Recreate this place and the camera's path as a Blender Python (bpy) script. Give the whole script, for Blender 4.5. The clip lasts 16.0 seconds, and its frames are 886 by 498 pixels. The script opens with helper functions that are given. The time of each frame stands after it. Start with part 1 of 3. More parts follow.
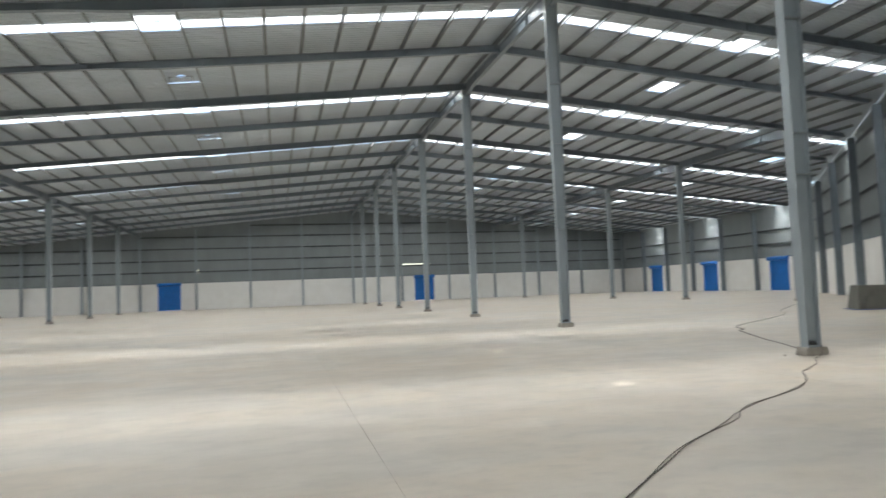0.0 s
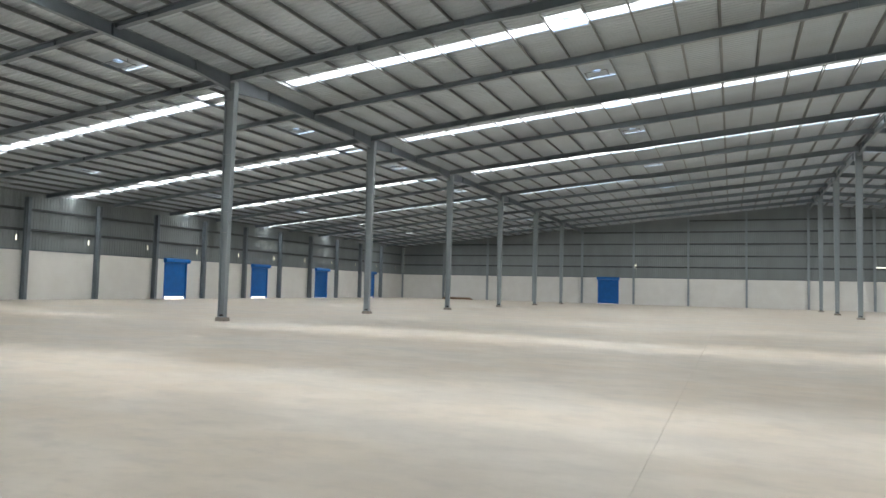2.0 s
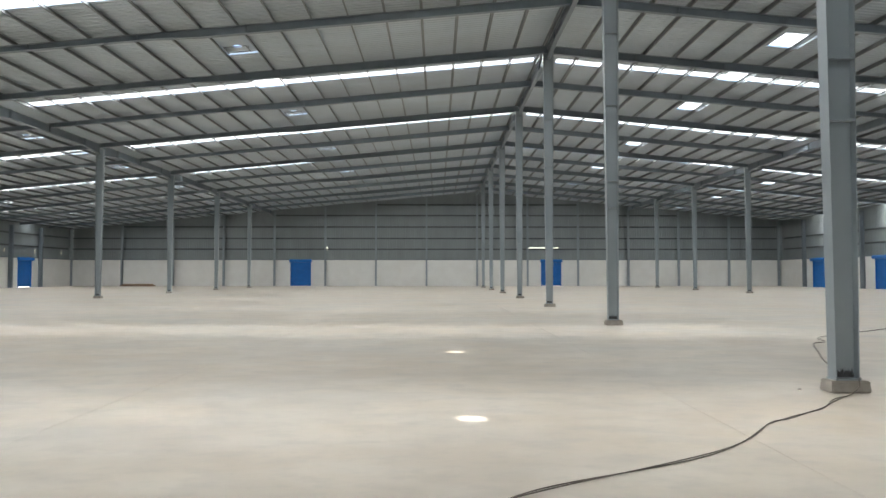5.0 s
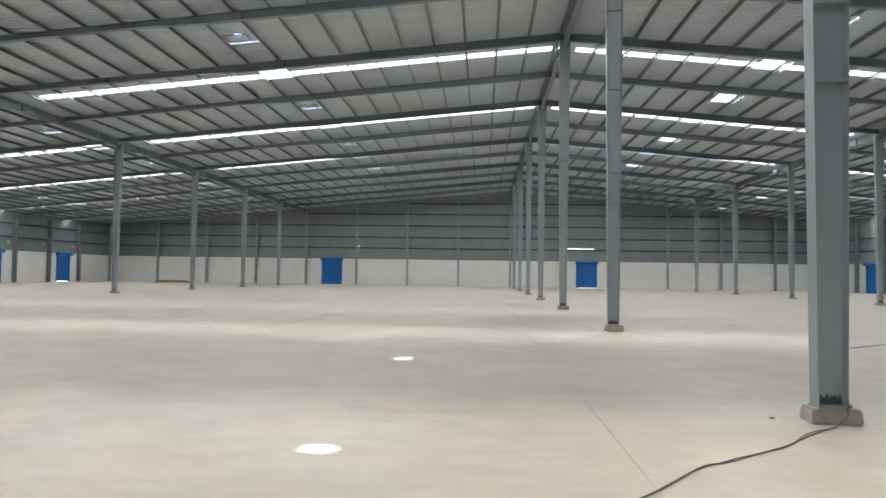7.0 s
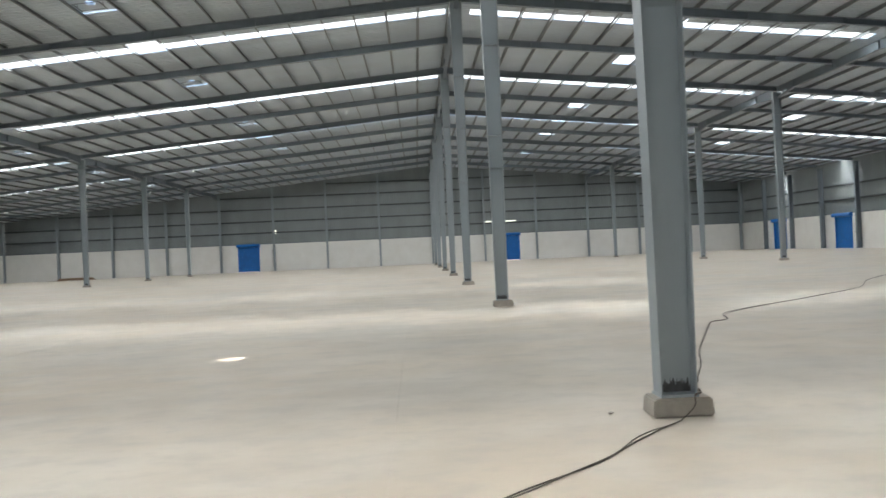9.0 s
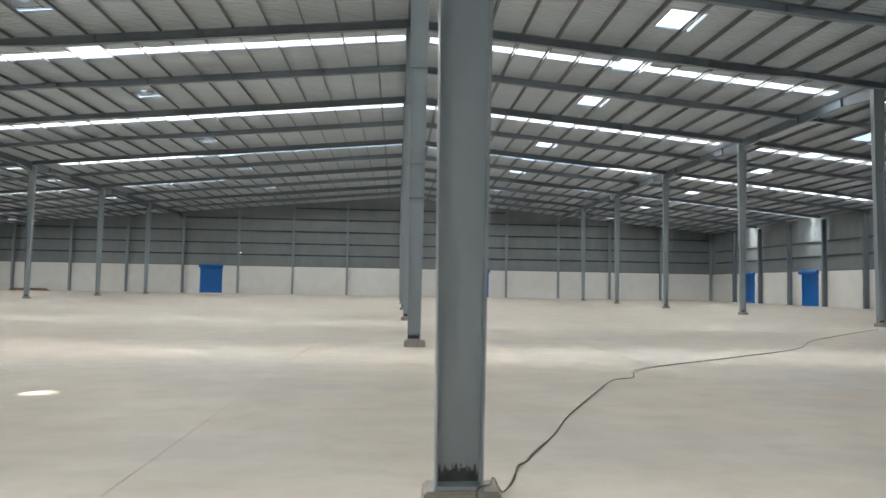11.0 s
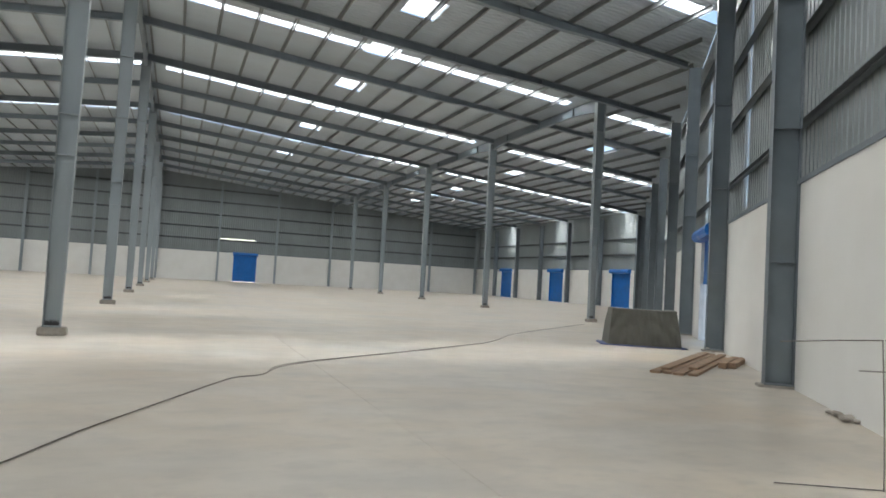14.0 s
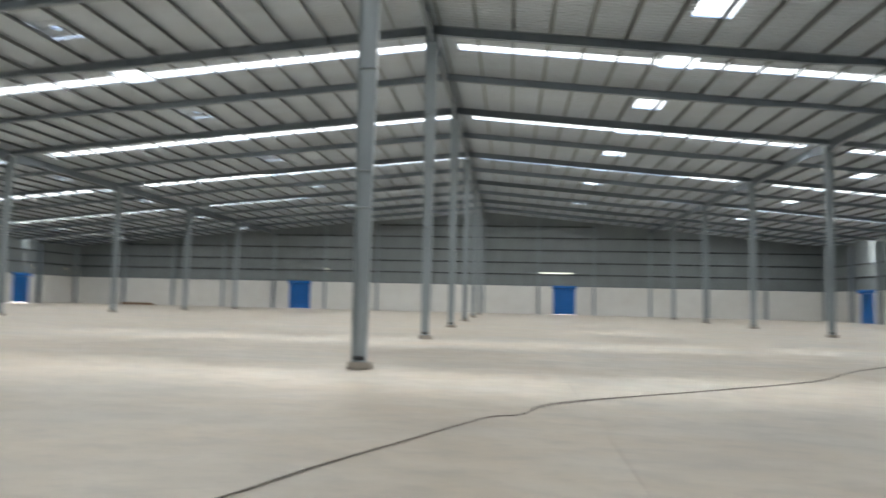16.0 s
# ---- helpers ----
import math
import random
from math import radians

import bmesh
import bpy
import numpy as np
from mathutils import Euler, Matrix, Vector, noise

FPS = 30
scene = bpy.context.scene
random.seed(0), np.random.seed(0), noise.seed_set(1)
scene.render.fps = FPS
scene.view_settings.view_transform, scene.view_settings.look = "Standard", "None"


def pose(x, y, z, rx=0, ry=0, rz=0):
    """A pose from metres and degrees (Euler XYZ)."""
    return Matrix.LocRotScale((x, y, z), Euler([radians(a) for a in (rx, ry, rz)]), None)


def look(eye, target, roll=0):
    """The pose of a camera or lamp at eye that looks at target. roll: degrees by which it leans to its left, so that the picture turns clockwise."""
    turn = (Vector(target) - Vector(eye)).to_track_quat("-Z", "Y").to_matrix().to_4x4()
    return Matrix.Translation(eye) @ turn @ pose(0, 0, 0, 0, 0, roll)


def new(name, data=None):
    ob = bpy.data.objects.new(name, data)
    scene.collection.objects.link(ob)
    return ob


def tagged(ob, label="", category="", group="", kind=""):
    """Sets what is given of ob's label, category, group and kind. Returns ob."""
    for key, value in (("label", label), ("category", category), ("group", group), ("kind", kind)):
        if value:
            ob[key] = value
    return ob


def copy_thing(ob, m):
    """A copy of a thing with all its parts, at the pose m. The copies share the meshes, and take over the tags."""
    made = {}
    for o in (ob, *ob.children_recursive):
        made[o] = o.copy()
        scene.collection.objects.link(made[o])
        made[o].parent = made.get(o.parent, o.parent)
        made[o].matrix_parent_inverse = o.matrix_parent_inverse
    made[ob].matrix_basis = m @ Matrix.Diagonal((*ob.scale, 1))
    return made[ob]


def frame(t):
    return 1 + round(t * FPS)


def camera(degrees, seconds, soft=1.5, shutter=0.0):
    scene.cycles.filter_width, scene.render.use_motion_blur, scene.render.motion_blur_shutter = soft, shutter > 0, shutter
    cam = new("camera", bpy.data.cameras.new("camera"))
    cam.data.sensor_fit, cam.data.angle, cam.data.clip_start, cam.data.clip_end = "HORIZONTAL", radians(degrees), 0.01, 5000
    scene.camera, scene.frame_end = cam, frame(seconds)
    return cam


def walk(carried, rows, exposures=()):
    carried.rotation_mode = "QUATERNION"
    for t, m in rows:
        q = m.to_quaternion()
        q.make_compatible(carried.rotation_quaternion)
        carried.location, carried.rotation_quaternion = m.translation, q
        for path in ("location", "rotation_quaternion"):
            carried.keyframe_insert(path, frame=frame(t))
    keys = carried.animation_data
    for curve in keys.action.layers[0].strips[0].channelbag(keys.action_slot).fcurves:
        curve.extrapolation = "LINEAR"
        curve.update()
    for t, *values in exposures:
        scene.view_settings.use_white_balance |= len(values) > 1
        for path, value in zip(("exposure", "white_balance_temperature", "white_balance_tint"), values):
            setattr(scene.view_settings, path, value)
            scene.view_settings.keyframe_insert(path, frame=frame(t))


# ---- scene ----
cam = camera(66.4, 16.0, 1.5, 0.5)
PATH = [
    (0, (-10.377, -11.764, 1.613), (-9.901, -9.825, 1.729), -2.2),
    (0.5, (-9.886, -11.482, 1.566), (-9.617, -9.502, 1.663), -0.6),
    (1, (-9.469, -11.234, 1.57), (-9.442, -9.245, 1.77), 0.3),
    (1.5, (-9.114, -10.756, 1.564), (-9.64, -8.83, 1.687), 0.9),
    (2, (-8.725, -10.346, 1.564), (-9.51, -8.51, 1.68), 1.4),
    (2.5, (-8.223, -10.152, 1.519), (-8.984, -8.304, 1.589), 1.9),
    (3, (-7.57, -9.94, 1.492), (-8.122, -8.018, 1.553), 2.1),
    (3.5, (-7.076, -9.83, 1.507), (-7.325, -7.847, 1.577), 0.4),
    (4, (-6.604, -9.662, 1.51), (-6.747, -7.668, 1.514), 0.7),
    (4.5, (-6.021, -9.535, 1.569), (-6.004, -7.537, 1.643), 0.0),
    (7, (-3.712, -7.706, 1.509), (-3.829, -5.711, 1.586), 0.8),
    (7.5, (-3.305, -7.257, 1.479), (-3.603, -5.28, 1.549), 0.1),
    (8, (-2.921, -6.877, 1.514), (-3.047, -4.884, 1.612), -0.9),
    (8.5, (-2.54, -6.441, 1.493), (-2.654, -4.444, 1.507), -0.2),
    (9, (-2.199, -6.029, 1.498), (-2.121, -4.031, 1.507), -2.6),
    (11.5, (0.011, -4.525, 1.498), (0.110, -2.531, 1.617), 2.0),
    (12, (0.437, -4.26, 1.499), (0.475, -2.263, 1.601), 2.1),
    (12.5, (0.915, -4.074, 1.515), (1.146, -2.09, 1.628), 2.0),
    (13, (1.41, -4.053, 1.534), (1.823, -2.097, 1.546), 2.2),
    (13.5, (1.86, -3.971, 1.539), (2.551, -2.098, 1.658), 3.0),
    (14, (2.246, -3.857, 1.524), (2.975, -1.998, 1.62), 3.3),
    (14.5, (2.621, -3.715, 1.534), (3.348, -1.852, 1.534), 3.1),
    (15, (2.929, -3.471, 1.569), (3.586, -1.585, 1.69), 0.6),
    (15.5, (3.164, -3.181, 1.571), (3.451, -1.205, 1.684), 2.7),
    (16, (3.348, -3.301, 1.592), (3.15, -1.316, 1.741), 1.3),
]
walk(cam, [(t, look(eye, target, roll)) for t, eye, target, roll in PATH], [(0, 1.5), (16, 1.5)])

# ---- light ----
SUN_WAY = Vector((9.35, -4.35, -11.82)).normalized()
world = bpy.data.worlds.new("sky")
scene.world = world
world.use_nodes = True
wn = world.node_tree
sky = wn.nodes.new("ShaderNodeTexSky")
sky.sky_type = "NISHITA"
sky.sun_disc = False
sky.sun_elevation = math.asin(-SUN_WAY.z)
sky.sun_rotation = math.atan2(-SUN_WAY.x, -SUN_WAY.y)
wn.links.new(sky.outputs[0], wn.nodes["Background"].inputs[0])
wn.nodes["Background"].inputs[1].default_value = 0.12
sun = new("sun", bpy.data.lights.new("sun", "SUN"))
sun.data.energy, sun.data.angle, sun.data.color = 5.0, radians(0.5), (1.0, 0.95, 0.87)
sun.rotation_euler = SUN_WAY.to_track_quat("-Z", "Y").to_euler()
STRIP_POWER = 13.0     # watts per square metre of rooflight opening
SUN_SHARE = 3.1        # the part of it that the sheet scatters forward from the sun


# ---- materials ----
def material(name, base, rough=0.6, metal=0.0, vary=0.12, scale=3.0, stain=0.0, stain_scale=0.3, stain_colour=None,
             bump=0.0, bump_scale=40.0, stretch=(1, 1, 1), spec=0.5):
    m = bpy.data.materials.new(name)
    m.use_nodes = True
    nt = m.node_tree
    b = nt.nodes["Principled BSDF"]
    b.inputs["Roughness"].default_value = rough
    b.inputs["Metallic"].default_value = metal
    b.inputs["Specular IOR Level"].default_value = spec
    co = nt.nodes.new("ShaderNodeTexCoord")
    mp = nt.nodes.new("ShaderNodeMapping")
    mp.inputs["Scale"].default_value = stretch
    geo = nt.nodes.new("ShaderNodeNewGeometry")
    nt.links.new(geo.outputs["Position"], mp.inputs[0])

    def tex(sc, detail):
        n = nt.nodes.new("ShaderNodeTexNoise")
        n.inputs["Scale"].default_value = sc
        n.inputs["Detail"].default_value = detail
        nt.links.new(mp.outputs[0], n.inputs["Vector"])
        return n

    def ramp(src, a, z, lo, hi):
        r = nt.nodes.new("ShaderNodeMapRange")
        r.inputs["From Min"].default_value, r.inputs["From Max"].default_value = a, z
        r.inputs["To Min"].default_value, r.inputs["To Max"].default_value = lo, hi
        nt.links.new(src, r.inputs["Value"])
        return r.outputs[0]

    def mix(kind, fac, a, c):
        x = nt.nodes.new("ShaderNodeMix")
        x.data_type, x.blend_type = "RGBA", kind
        for sock, v in ((x.inputs[0], fac), (x.inputs[6], a), (x.inputs[7], c)):
            if isinstance(v, bpy.types.NodeSocket):
                nt.links.new(v, sock)
            else:
                sock.default_value = v
        return x.outputs[2]

    grain = tex(scale, 5)
    lo = tuple(max(0, c * (1 - vary)) for c in base) + (1,)
    hi = tuple(min(1, c * (1 + vary)) for c in base) + (1,)
    colour = mix("MIX", ramp(grain.outputs[0], 0.3, 0.7, 0, 1), lo, hi)
    if stain:
        s = tex(stain_scale, 6)
        colour = mix("MIX", ramp(s.outputs[0], 0.48, 0.68, 0, stain), colour, (*(stain_colour or [c * 0.6 for c in base]), 1))
    nt.links.new(colour, b.inputs["Base Color"])
    nt.links.new(ramp(grain.outputs[0], 0.3, 0.7, max(0.02, rough - 0.08), min(1, rough + 0.08)), b.inputs["Roughness"])
    if bump:
        n = tex(bump_scale, 3)
        bp = nt.nodes.new("ShaderNodeBump")
        bp.inputs["Strength"].default_value = bump
        bp.inputs["Distance"].default_value = 0.01
        nt.links.new(n.outputs[0], bp.inputs["Height"])
        nt.links.new(bp.outputs[0], b.inputs["Normal"])
    return m


def floor_material():
    """Power-floated concrete: pale grey-buff with dusty buff areas, darker damp patches and fine scuffs."""
    m = material("floated_concrete", (0.56, 0.495, 0.41), 0.34, 0, 0.07, 1.6)
    nt = m.node_tree
    b = nt.nodes["Principled BSDF"]
    for link in list(b.inputs["Roughness"].links):
        nt.links.remove(link)
    b.inputs["Roughness"].default_value = 0.37
    geo = nt.nodes.new("ShaderNodeNewGeometry")
    src = b.inputs["Base Color"].links[0].from_socket
    for sc, lo, hi, amount, col in ((0.30, 0.42, 0.62, 0.6, (0.42, 0.41, 0.385, 1)), (0.13, 0.44, 0.62, 0.62, (0.52, 0.43, 0.33, 1)),
                                    (0.75, 0.44, 0.66, 0.5, (0.61, 0.565, 0.50, 1)), (1.6, 0.50, 0.70, 0.45, (0.40, 0.37, 0.33, 1)),
                                    (4.5, 0.52, 0.70, 0.2, (0.37, 0.345, 0.31, 1))):
        mp = nt.nodes.new("ShaderNodeMapping")
        mp.inputs["Rotation"].default_value = (0, 0, 0.6 * sc)
        mp.inputs["Scale"].default_value = (1.0, 1.7, 1.0)
        nt.links.new(geo.outputs["Position"], mp.inputs[0])
        n = nt.nodes.new("ShaderNodeTexNoise")
        n.inputs["Scale"].default_value, n.inputs["Detail"].default_value = sc, 4
        nt.links.new(mp.outputs[0], n.inputs["Vector"])
        r = nt.nodes.new("ShaderNodeMapRange")
        r.inputs["From Min"].default_value, r.inputs["From Max"].default_value = lo, hi
        r.inputs["To Max"].default_value = amount
        nt.links.new(n.outputs[0], r.inputs["Value"])
        x = nt.nodes.new("ShaderNodeMix")
        x.data_type = "RGBA"
        nt.links.new(r.outputs[0], x.inputs[0])
        nt.links.new(src, x.inputs[6])
        x.inputs[7].default_value = col
        src = x.outputs[2]
    nt.links.new(src, b.inputs["Base Color"])
    return m


def translucent(name, colour):
    m = bpy.data.materials.new(name)
    m.use_nodes = True
    nt = m.node_tree
    b = nt.nodes["Principled BSDF"]
    t = nt.nodes.new("ShaderNodeBsdfTranslucent")
    t.inputs[0].default_value = (*colour, 1)
    b.inputs["Base Color"].default_value = (*colour, 1)
    b.inputs["Roughness"].default_value = 0.3
    x = nt.nodes.new("ShaderNodeMixShader")
    x.inputs[0].default_value = 0.94
    nt.links.new(b.outputs[0], x.inputs[1])
    nt.links.new(t.outputs[0], x.inputs[2])
    nt.links.new(x.outputs[0], nt.nodes["Material Output"].inputs[0])
    return m


FLOOR = floor_material()
# same paint as STEEL, lightened: the light on columns and posts is in the colour
COLUMN = material("lit_grey_column_paint", (0.32, 0.37, 0.405), 0.4, 0.1, 0.08, 1.2, 0.45, 0.9, (0.27, 0.30, 0.32), 0.06, 50, (1, 1, 0.35))
STEEL = material("grey_blue_painted_steel", (0.185, 0.222, 0.255), 0.42, 0.15, 0.10, 2.0, 0.35, 0.7, (0.17, 0.19, 0.20), 0.05, 60)
# darker than STEEL: the shadow line along each wall rail is put into its colour
RAIL = material("shaded_grey_rail_paint", (0.115, 0.13, 0.14), 0.5, 0.1, 0.12, 2.0)
GALV = material("galvanised_purlin", (0.20, 0.215, 0.225), 0.45, 0.4, 0.12, 2.0)
SHEET = material("roof_sheet_underside", (0.47, 0.53, 0.585), 0.42, 0.25, 0.08, 0.8, 0.45, 0.35, (0.43, 0.465, 0.48), 0.0, 12, (0.25, 1, 1))
CLAD = material("wall_cladding_sheet", (0.285, 0.32, 0.33), 0.37, 0.35, 0.08, 0.8, 0.35, 0.3, (0.25, 0.28, 0.285), 0.0, 12, (1, 1, 0.3))
PLASTER = material("white_painted_plaster", (0.83, 0.83, 0.81), 0.6, 0, 0.03, 0.9, 0.4, 0.5, (0.77, 0.755, 0.715), 0.12, 25)
BLUE = material("blue_shutter_paint", (0.006, 0.155, 0.53), 0.38, 0.0, 0.10, 2.0, 0.25, 1.0, (0.008, 0.12, 0.42))
CONCRETE = material("rough_concrete", (0.40, 0.37, 0.33), 0.9, 0, 0.18, 6, 0.5, 2, (0.30, 0.27, 0.23), 0.5, 30)
GRIME = material("black_base_grime", (0.075, 0.078, 0.082), 0.8, 0, 0.4, 9)
CABLE = material("dusty_black_cable", (0.12, 0.10, 0.085), 0.6, 0, 0.3, 12)
TARP = material("olive_grey_tarpaulin", (0.14, 0.14, 0.122), 0.7, 0, 0.12, 3, 0.4, 1.2, (0.105, 0.105, 0.09), 0.3, 14)
SHEETBLUE = material("blue_plastic_sheet", (0.03, 0.06, 0.22), 0.45, 0, 0.3, 5)
TIMBER = material("sawn_timber", (0.29, 0.195, 0.13), 0.75, 0, 0.28, 5, 0.5, 1.5, (0.24, 0.155, 0.10), 0.4, 35)
ROD = material("rusty_steel_rod", (0.27, 0.255, 0.24), 0.6, 0.2, 0.25, 9)
EARTH = material("pale_earth", (0.50, 0.44, 0.36), 0.95, 0, 0.15, 0.4)
POLY = translucent("milky_polycarbonate", (0.85, 0.87, 0.86))
# dim translucent sheet whose daylight glow imitates glints on the slanting cladding
MILKY = translucent("glint_panel_sheet", (0.50, 0.51, 0.50))
LAMPGLASS = material("white_lamp_housing", (0.7, 0.7, 0.68), 0.4)


# ---- mesh tools ----
def box(bm, a, z, m=None):
    """A box from corner a to corner z, moved by m."""
    vs = [bm.verts.new((x, y, w)) for x in (a[0], z[0]) for y in (a[1], z[1]) for w in (a[2], z[2])]
    for f in ((0, 1, 3, 2), (4, 6, 7, 5), (0, 4, 5, 1), (2, 3, 7, 6), (0, 2, 6, 4), (1, 5, 7, 3)):
        bm.faces.new([vs[i] for i in f])
    if m is not None:
        bmesh.ops.transform(bm, matrix=m, verts=vs)
    return vs


def soft_box(bm, a, z, r):
    vs = box(bm, a, z)
    es = list({e for v in vs for e in v.link_edges})
    bmesh.ops.bevel(bm, geom=es, offset=r, segments=2, affect="EDGES")


def mesh_of(bm, material_, smooth=False):
    me = bpy.data.meshes.new("mesh")
    bmesh.ops.recalc_face_normals(bm, faces=bm.faces)
    bm.to_mesh(me)
    bm.free()
    me.materials.append(material_)
    if smooth:
        for p in me.polygons:
            p.use_smooth = True
    return me


def part(name, bm, material_, parent=None, label="", smooth=False):
    ob = new(name, mesh_of(bm, material_, smooth) if isinstance(bm, bmesh.types.BMesh) else bm)
    ob.parent = parent
    return tagged(ob, label)


def one_box(a, z):
    bm = bmesh.new()
    box(bm, a, z)
    return bm


def thing(name, m, label, category, group="", kind=""):
    ob = new(name)
    ob.matrix_basis = m
    return tagged(ob, label, category, group, kind)


# ---- plan ----
Y0, Y1 = -30.0, 84.6          # inner faces of the two gable walls
XL, XR = -56.0, 42.3          # inner faces of the two long walls
RIDGE, SLOPE = 13.15, 0.093    # underside of the roof sheet at the ridge, its fall per metre
BEND = 47.2                   # where the slanting wall meets the long one
WHITE = 3.6                   # height of the plastered wall


def slant_x(y):
    return 9.91 + 0.7056 * (y - 1.41)


def right_x(y):
    return min(XR, slant_x(y))


def roof_z(x):
    return RIDGE - SLOPE * abs(x)


U = Vector((0.7056, 1, 0)).normalized()        # along the slanting wall
SLANT0 = Vector((slant_x(Y0), Y0, 0))
SLANT1 = Vector((slant_x(BEND), BEND, 0))


def wall_frame(p, q):
    """Local x along the wall from p to q, local y to its left hand."""
    d = (Vector(q) - Vector(p)).normalized()
    n = Vector((-d.y, d.x, 0))
    return Matrix(((d.x, n.x, 0, p[0]), (d.y, n.y, 0, p[1]), (0, 0, 1, 0), (0, 0, 0, 1)))


# ---- floor and ground ----
bm = bmesh.new()
JOINTS = [-2.45 + 7 * k for k in range(-8, 8)]
edges = [-56.5] + [j for j in JOINTS if -56 < j < 42] + [43.0]
for a, z in zip(edges, edges[1:]):
    box(bm, (a + 0.0022, Y0 - 0.4, -0.15), (z - 0.0022, Y1 + 0.4, 0))
box(bm, (-56.5, Y0 - 0.4, -0.2), (43, Y1 + 0.4, -0.012))
tagged(part("floor", bm, FLOOR), "pale dusty concrete warehouse floor with straight joints", "floor", kind="structure")
bm = bmesh.new()
box(bm, (-1500, -1500, -0.6), (1500, 1500, -0.22))
tagged(part("ground", bm, EARTH), "pale dry earth ground outside the warehouse", "ground", kind="structure")


# ---- walls ----
def cut(lo, hi, gaps):
    """The pieces of lo..hi left over by the gaps."""
    out, at = [], lo
    for a, z in sorted(gaps):
        if z <= at or a >= hi:
            continue
        if a > at:
            out.append((at, a))
        at = max(at, z)
    if at < hi:
        out.append((at, hi))
    return out


def masonry(name, p, q, doors, label):
    """A plastered wall 0.23 m thick whose inner face runs from p to q, doors cut through it."""
    m = wall_frame(p, q)
    length = (Vector(q) - Vector(p)).length
    bm = bmesh.new()
    for a, z in cut(0, length, [(d[0], d[1]) for d in doors]):
        box(bm, (a, -0.23, 0), (z, 0, WHITE))
    for d in doors:
        box(bm, (d[0], -0.23, d[2]), (d[1], 0, WHITE))
    ob = part(name, bm, PLASTER)
    ob.matrix_basis = m
    tagged(ob, label, "wall", kind="structure")
    bm = bmesh.new()
    box(bm, (0, -0.25, WHITE + 0.004), (length, 0.03, WHITE + 0.09))
    fl = part("trim", bm, STEEL)
    fl.matrix_basis = m
    tagged(fl, "dark grey metal flashing along the plaster top", "trim", kind="structure")


def cladding(name, p, q, top, holes, label):
    """Ribbed metal sheet above the plaster, with real ribs; holes are (s0, s1, z0, z1)."""
    m = wall_frame(p, q)
    length = (Vector(q) - Vector(p)).length
    prof = []
    s = 0.0
    while s < length:
        prof += [(s, 0.0), (s + 0.17, 0.0), (s + 0.195, -0.035), (s + 0.225, -0.035)]
        s += 0.25
    prof = [(min(a, length), b) for a, b in prof] + [(length, 0.0)]
    verts, faces = [], []
    for (a, da), (z, dz) in zip(prof, prof[1:]):
        if z - a < 1e-4:
            continue
        mid = (a + z) / 2
        gaps = [(h[2], h[3]) for h in holes if h[0] <= mid <= h[1]]
        for lo, hi in cut(WHITE + 0.05, 99, gaps):
            i = len(verts)
            ta, tz = (top(a), top(z)) if hi == 99 else (hi, hi)
            verts += [(a, da - 0.26, lo), (z, dz - 0.26, lo), (z, dz - 0.26, tz), (a, da - 0.26, ta)]
            faces.append((i, i + 1, i + 2, i + 3))
    me = bpy.data.meshes.new("mesh")
    me.from_pydata(verts, [], faces)
    me.materials.append(CLAD)
    ob = new(name, me)
    ob.matrix_basis = m
    tagged(ob, label, "wall", kind="structure")


GIRTS = (5.1, 6.6, 8.2, 9.8, 11.3)


def girt(p, q, z):
    """A Z-shaped rail between two points of a wall line."""
    m = wall_frame(p, q)
    length = (Vector(q) - Vector(p)).length
    bm = bmesh.new()
    box(bm, (0, -0.205, z - 0.1), (length, -0.199, z + 0.1))
    box(bm, (0, -0.199, z - 0.1), (length, -0.10, z - 0.094))
    box(bm, (0, -0.199, z + 0.02), (length, -0.10, z + 0.026))
    box(bm, (0, -0.255, z + 0.094), (length, -0.199, z + 0.1))
    ob = part("wall_rail", bm, RAIL)
    ob.matrix_basis = m
    tagged(ob, "grey steel rail carrying the wall cladding", "rail", "cladding rails")


DOOR_H = 3.35
GABLE_DOORS = [(-25.78, -23.05), (8.93, 11.64)]
LEFT_DOORS = [(36.2, 38.85), (48.3, 50.95), (60.35, 63.0), (72.6, 75.25)]
RIGHT_DOORS = [(49.4, 52.1), (61.4, 64.1), (73.7, 76.4)]
SLANT_DOOR = (52.2, 55.2)     # metres along the slanting wall

# far gable: local x runs from the right corner to the left
masonry("wall_north", (XR, Y1), (XL, Y1), [(XR - z, XR - a, DOOR_H) for a, z in GABLE_DOORS], "white plastered lower wall under grey metal cladding")
cladding("wall_north_cladding", (XR, Y1), (XL, Y1), lambda s: roof_z(XR - s) + 0.02,
         [(XR - 11.35, XR - 7.2, 5.23, 5.37), (0.03, 0.22, 5.5, 7.6), (XR + 20.7, XR + 20.95, 4.95, 5.4)],
         "grey ribbed metal wall cladding in horizontal bays")
masonry("wall_west", (XL, Y1), (XL, Y0), [(Y1 - z, Y1 - a, DOOR_H) for a, z in LEFT_DOORS], "white plastered lower wall with blue shutter doors")
cladding("wall_west_cladding", (XL, Y1), (XL, Y0), lambda s: roof_z(XL) + 0.02,
         [(Y1 - (6 * k - 1.52), Y1 - (6 * k - 1.72), 4.3, 4.72) for k in range(2, 15)], "grey ribbed metal cladding under the eave")
masonry("wall_east", (XR, BEND), (XR, Y1), [(a - BEND, z - BEND, DOOR_H) for a, z in RIGHT_DOORS], "white plastered lower wall with blue shutter doors")
cladding("wall_east_cladding", (XR, BEND), (XR, Y1), lambda s: roof_z(XR) + 0.02, [], "grey ribbed metal cladding under the eave")
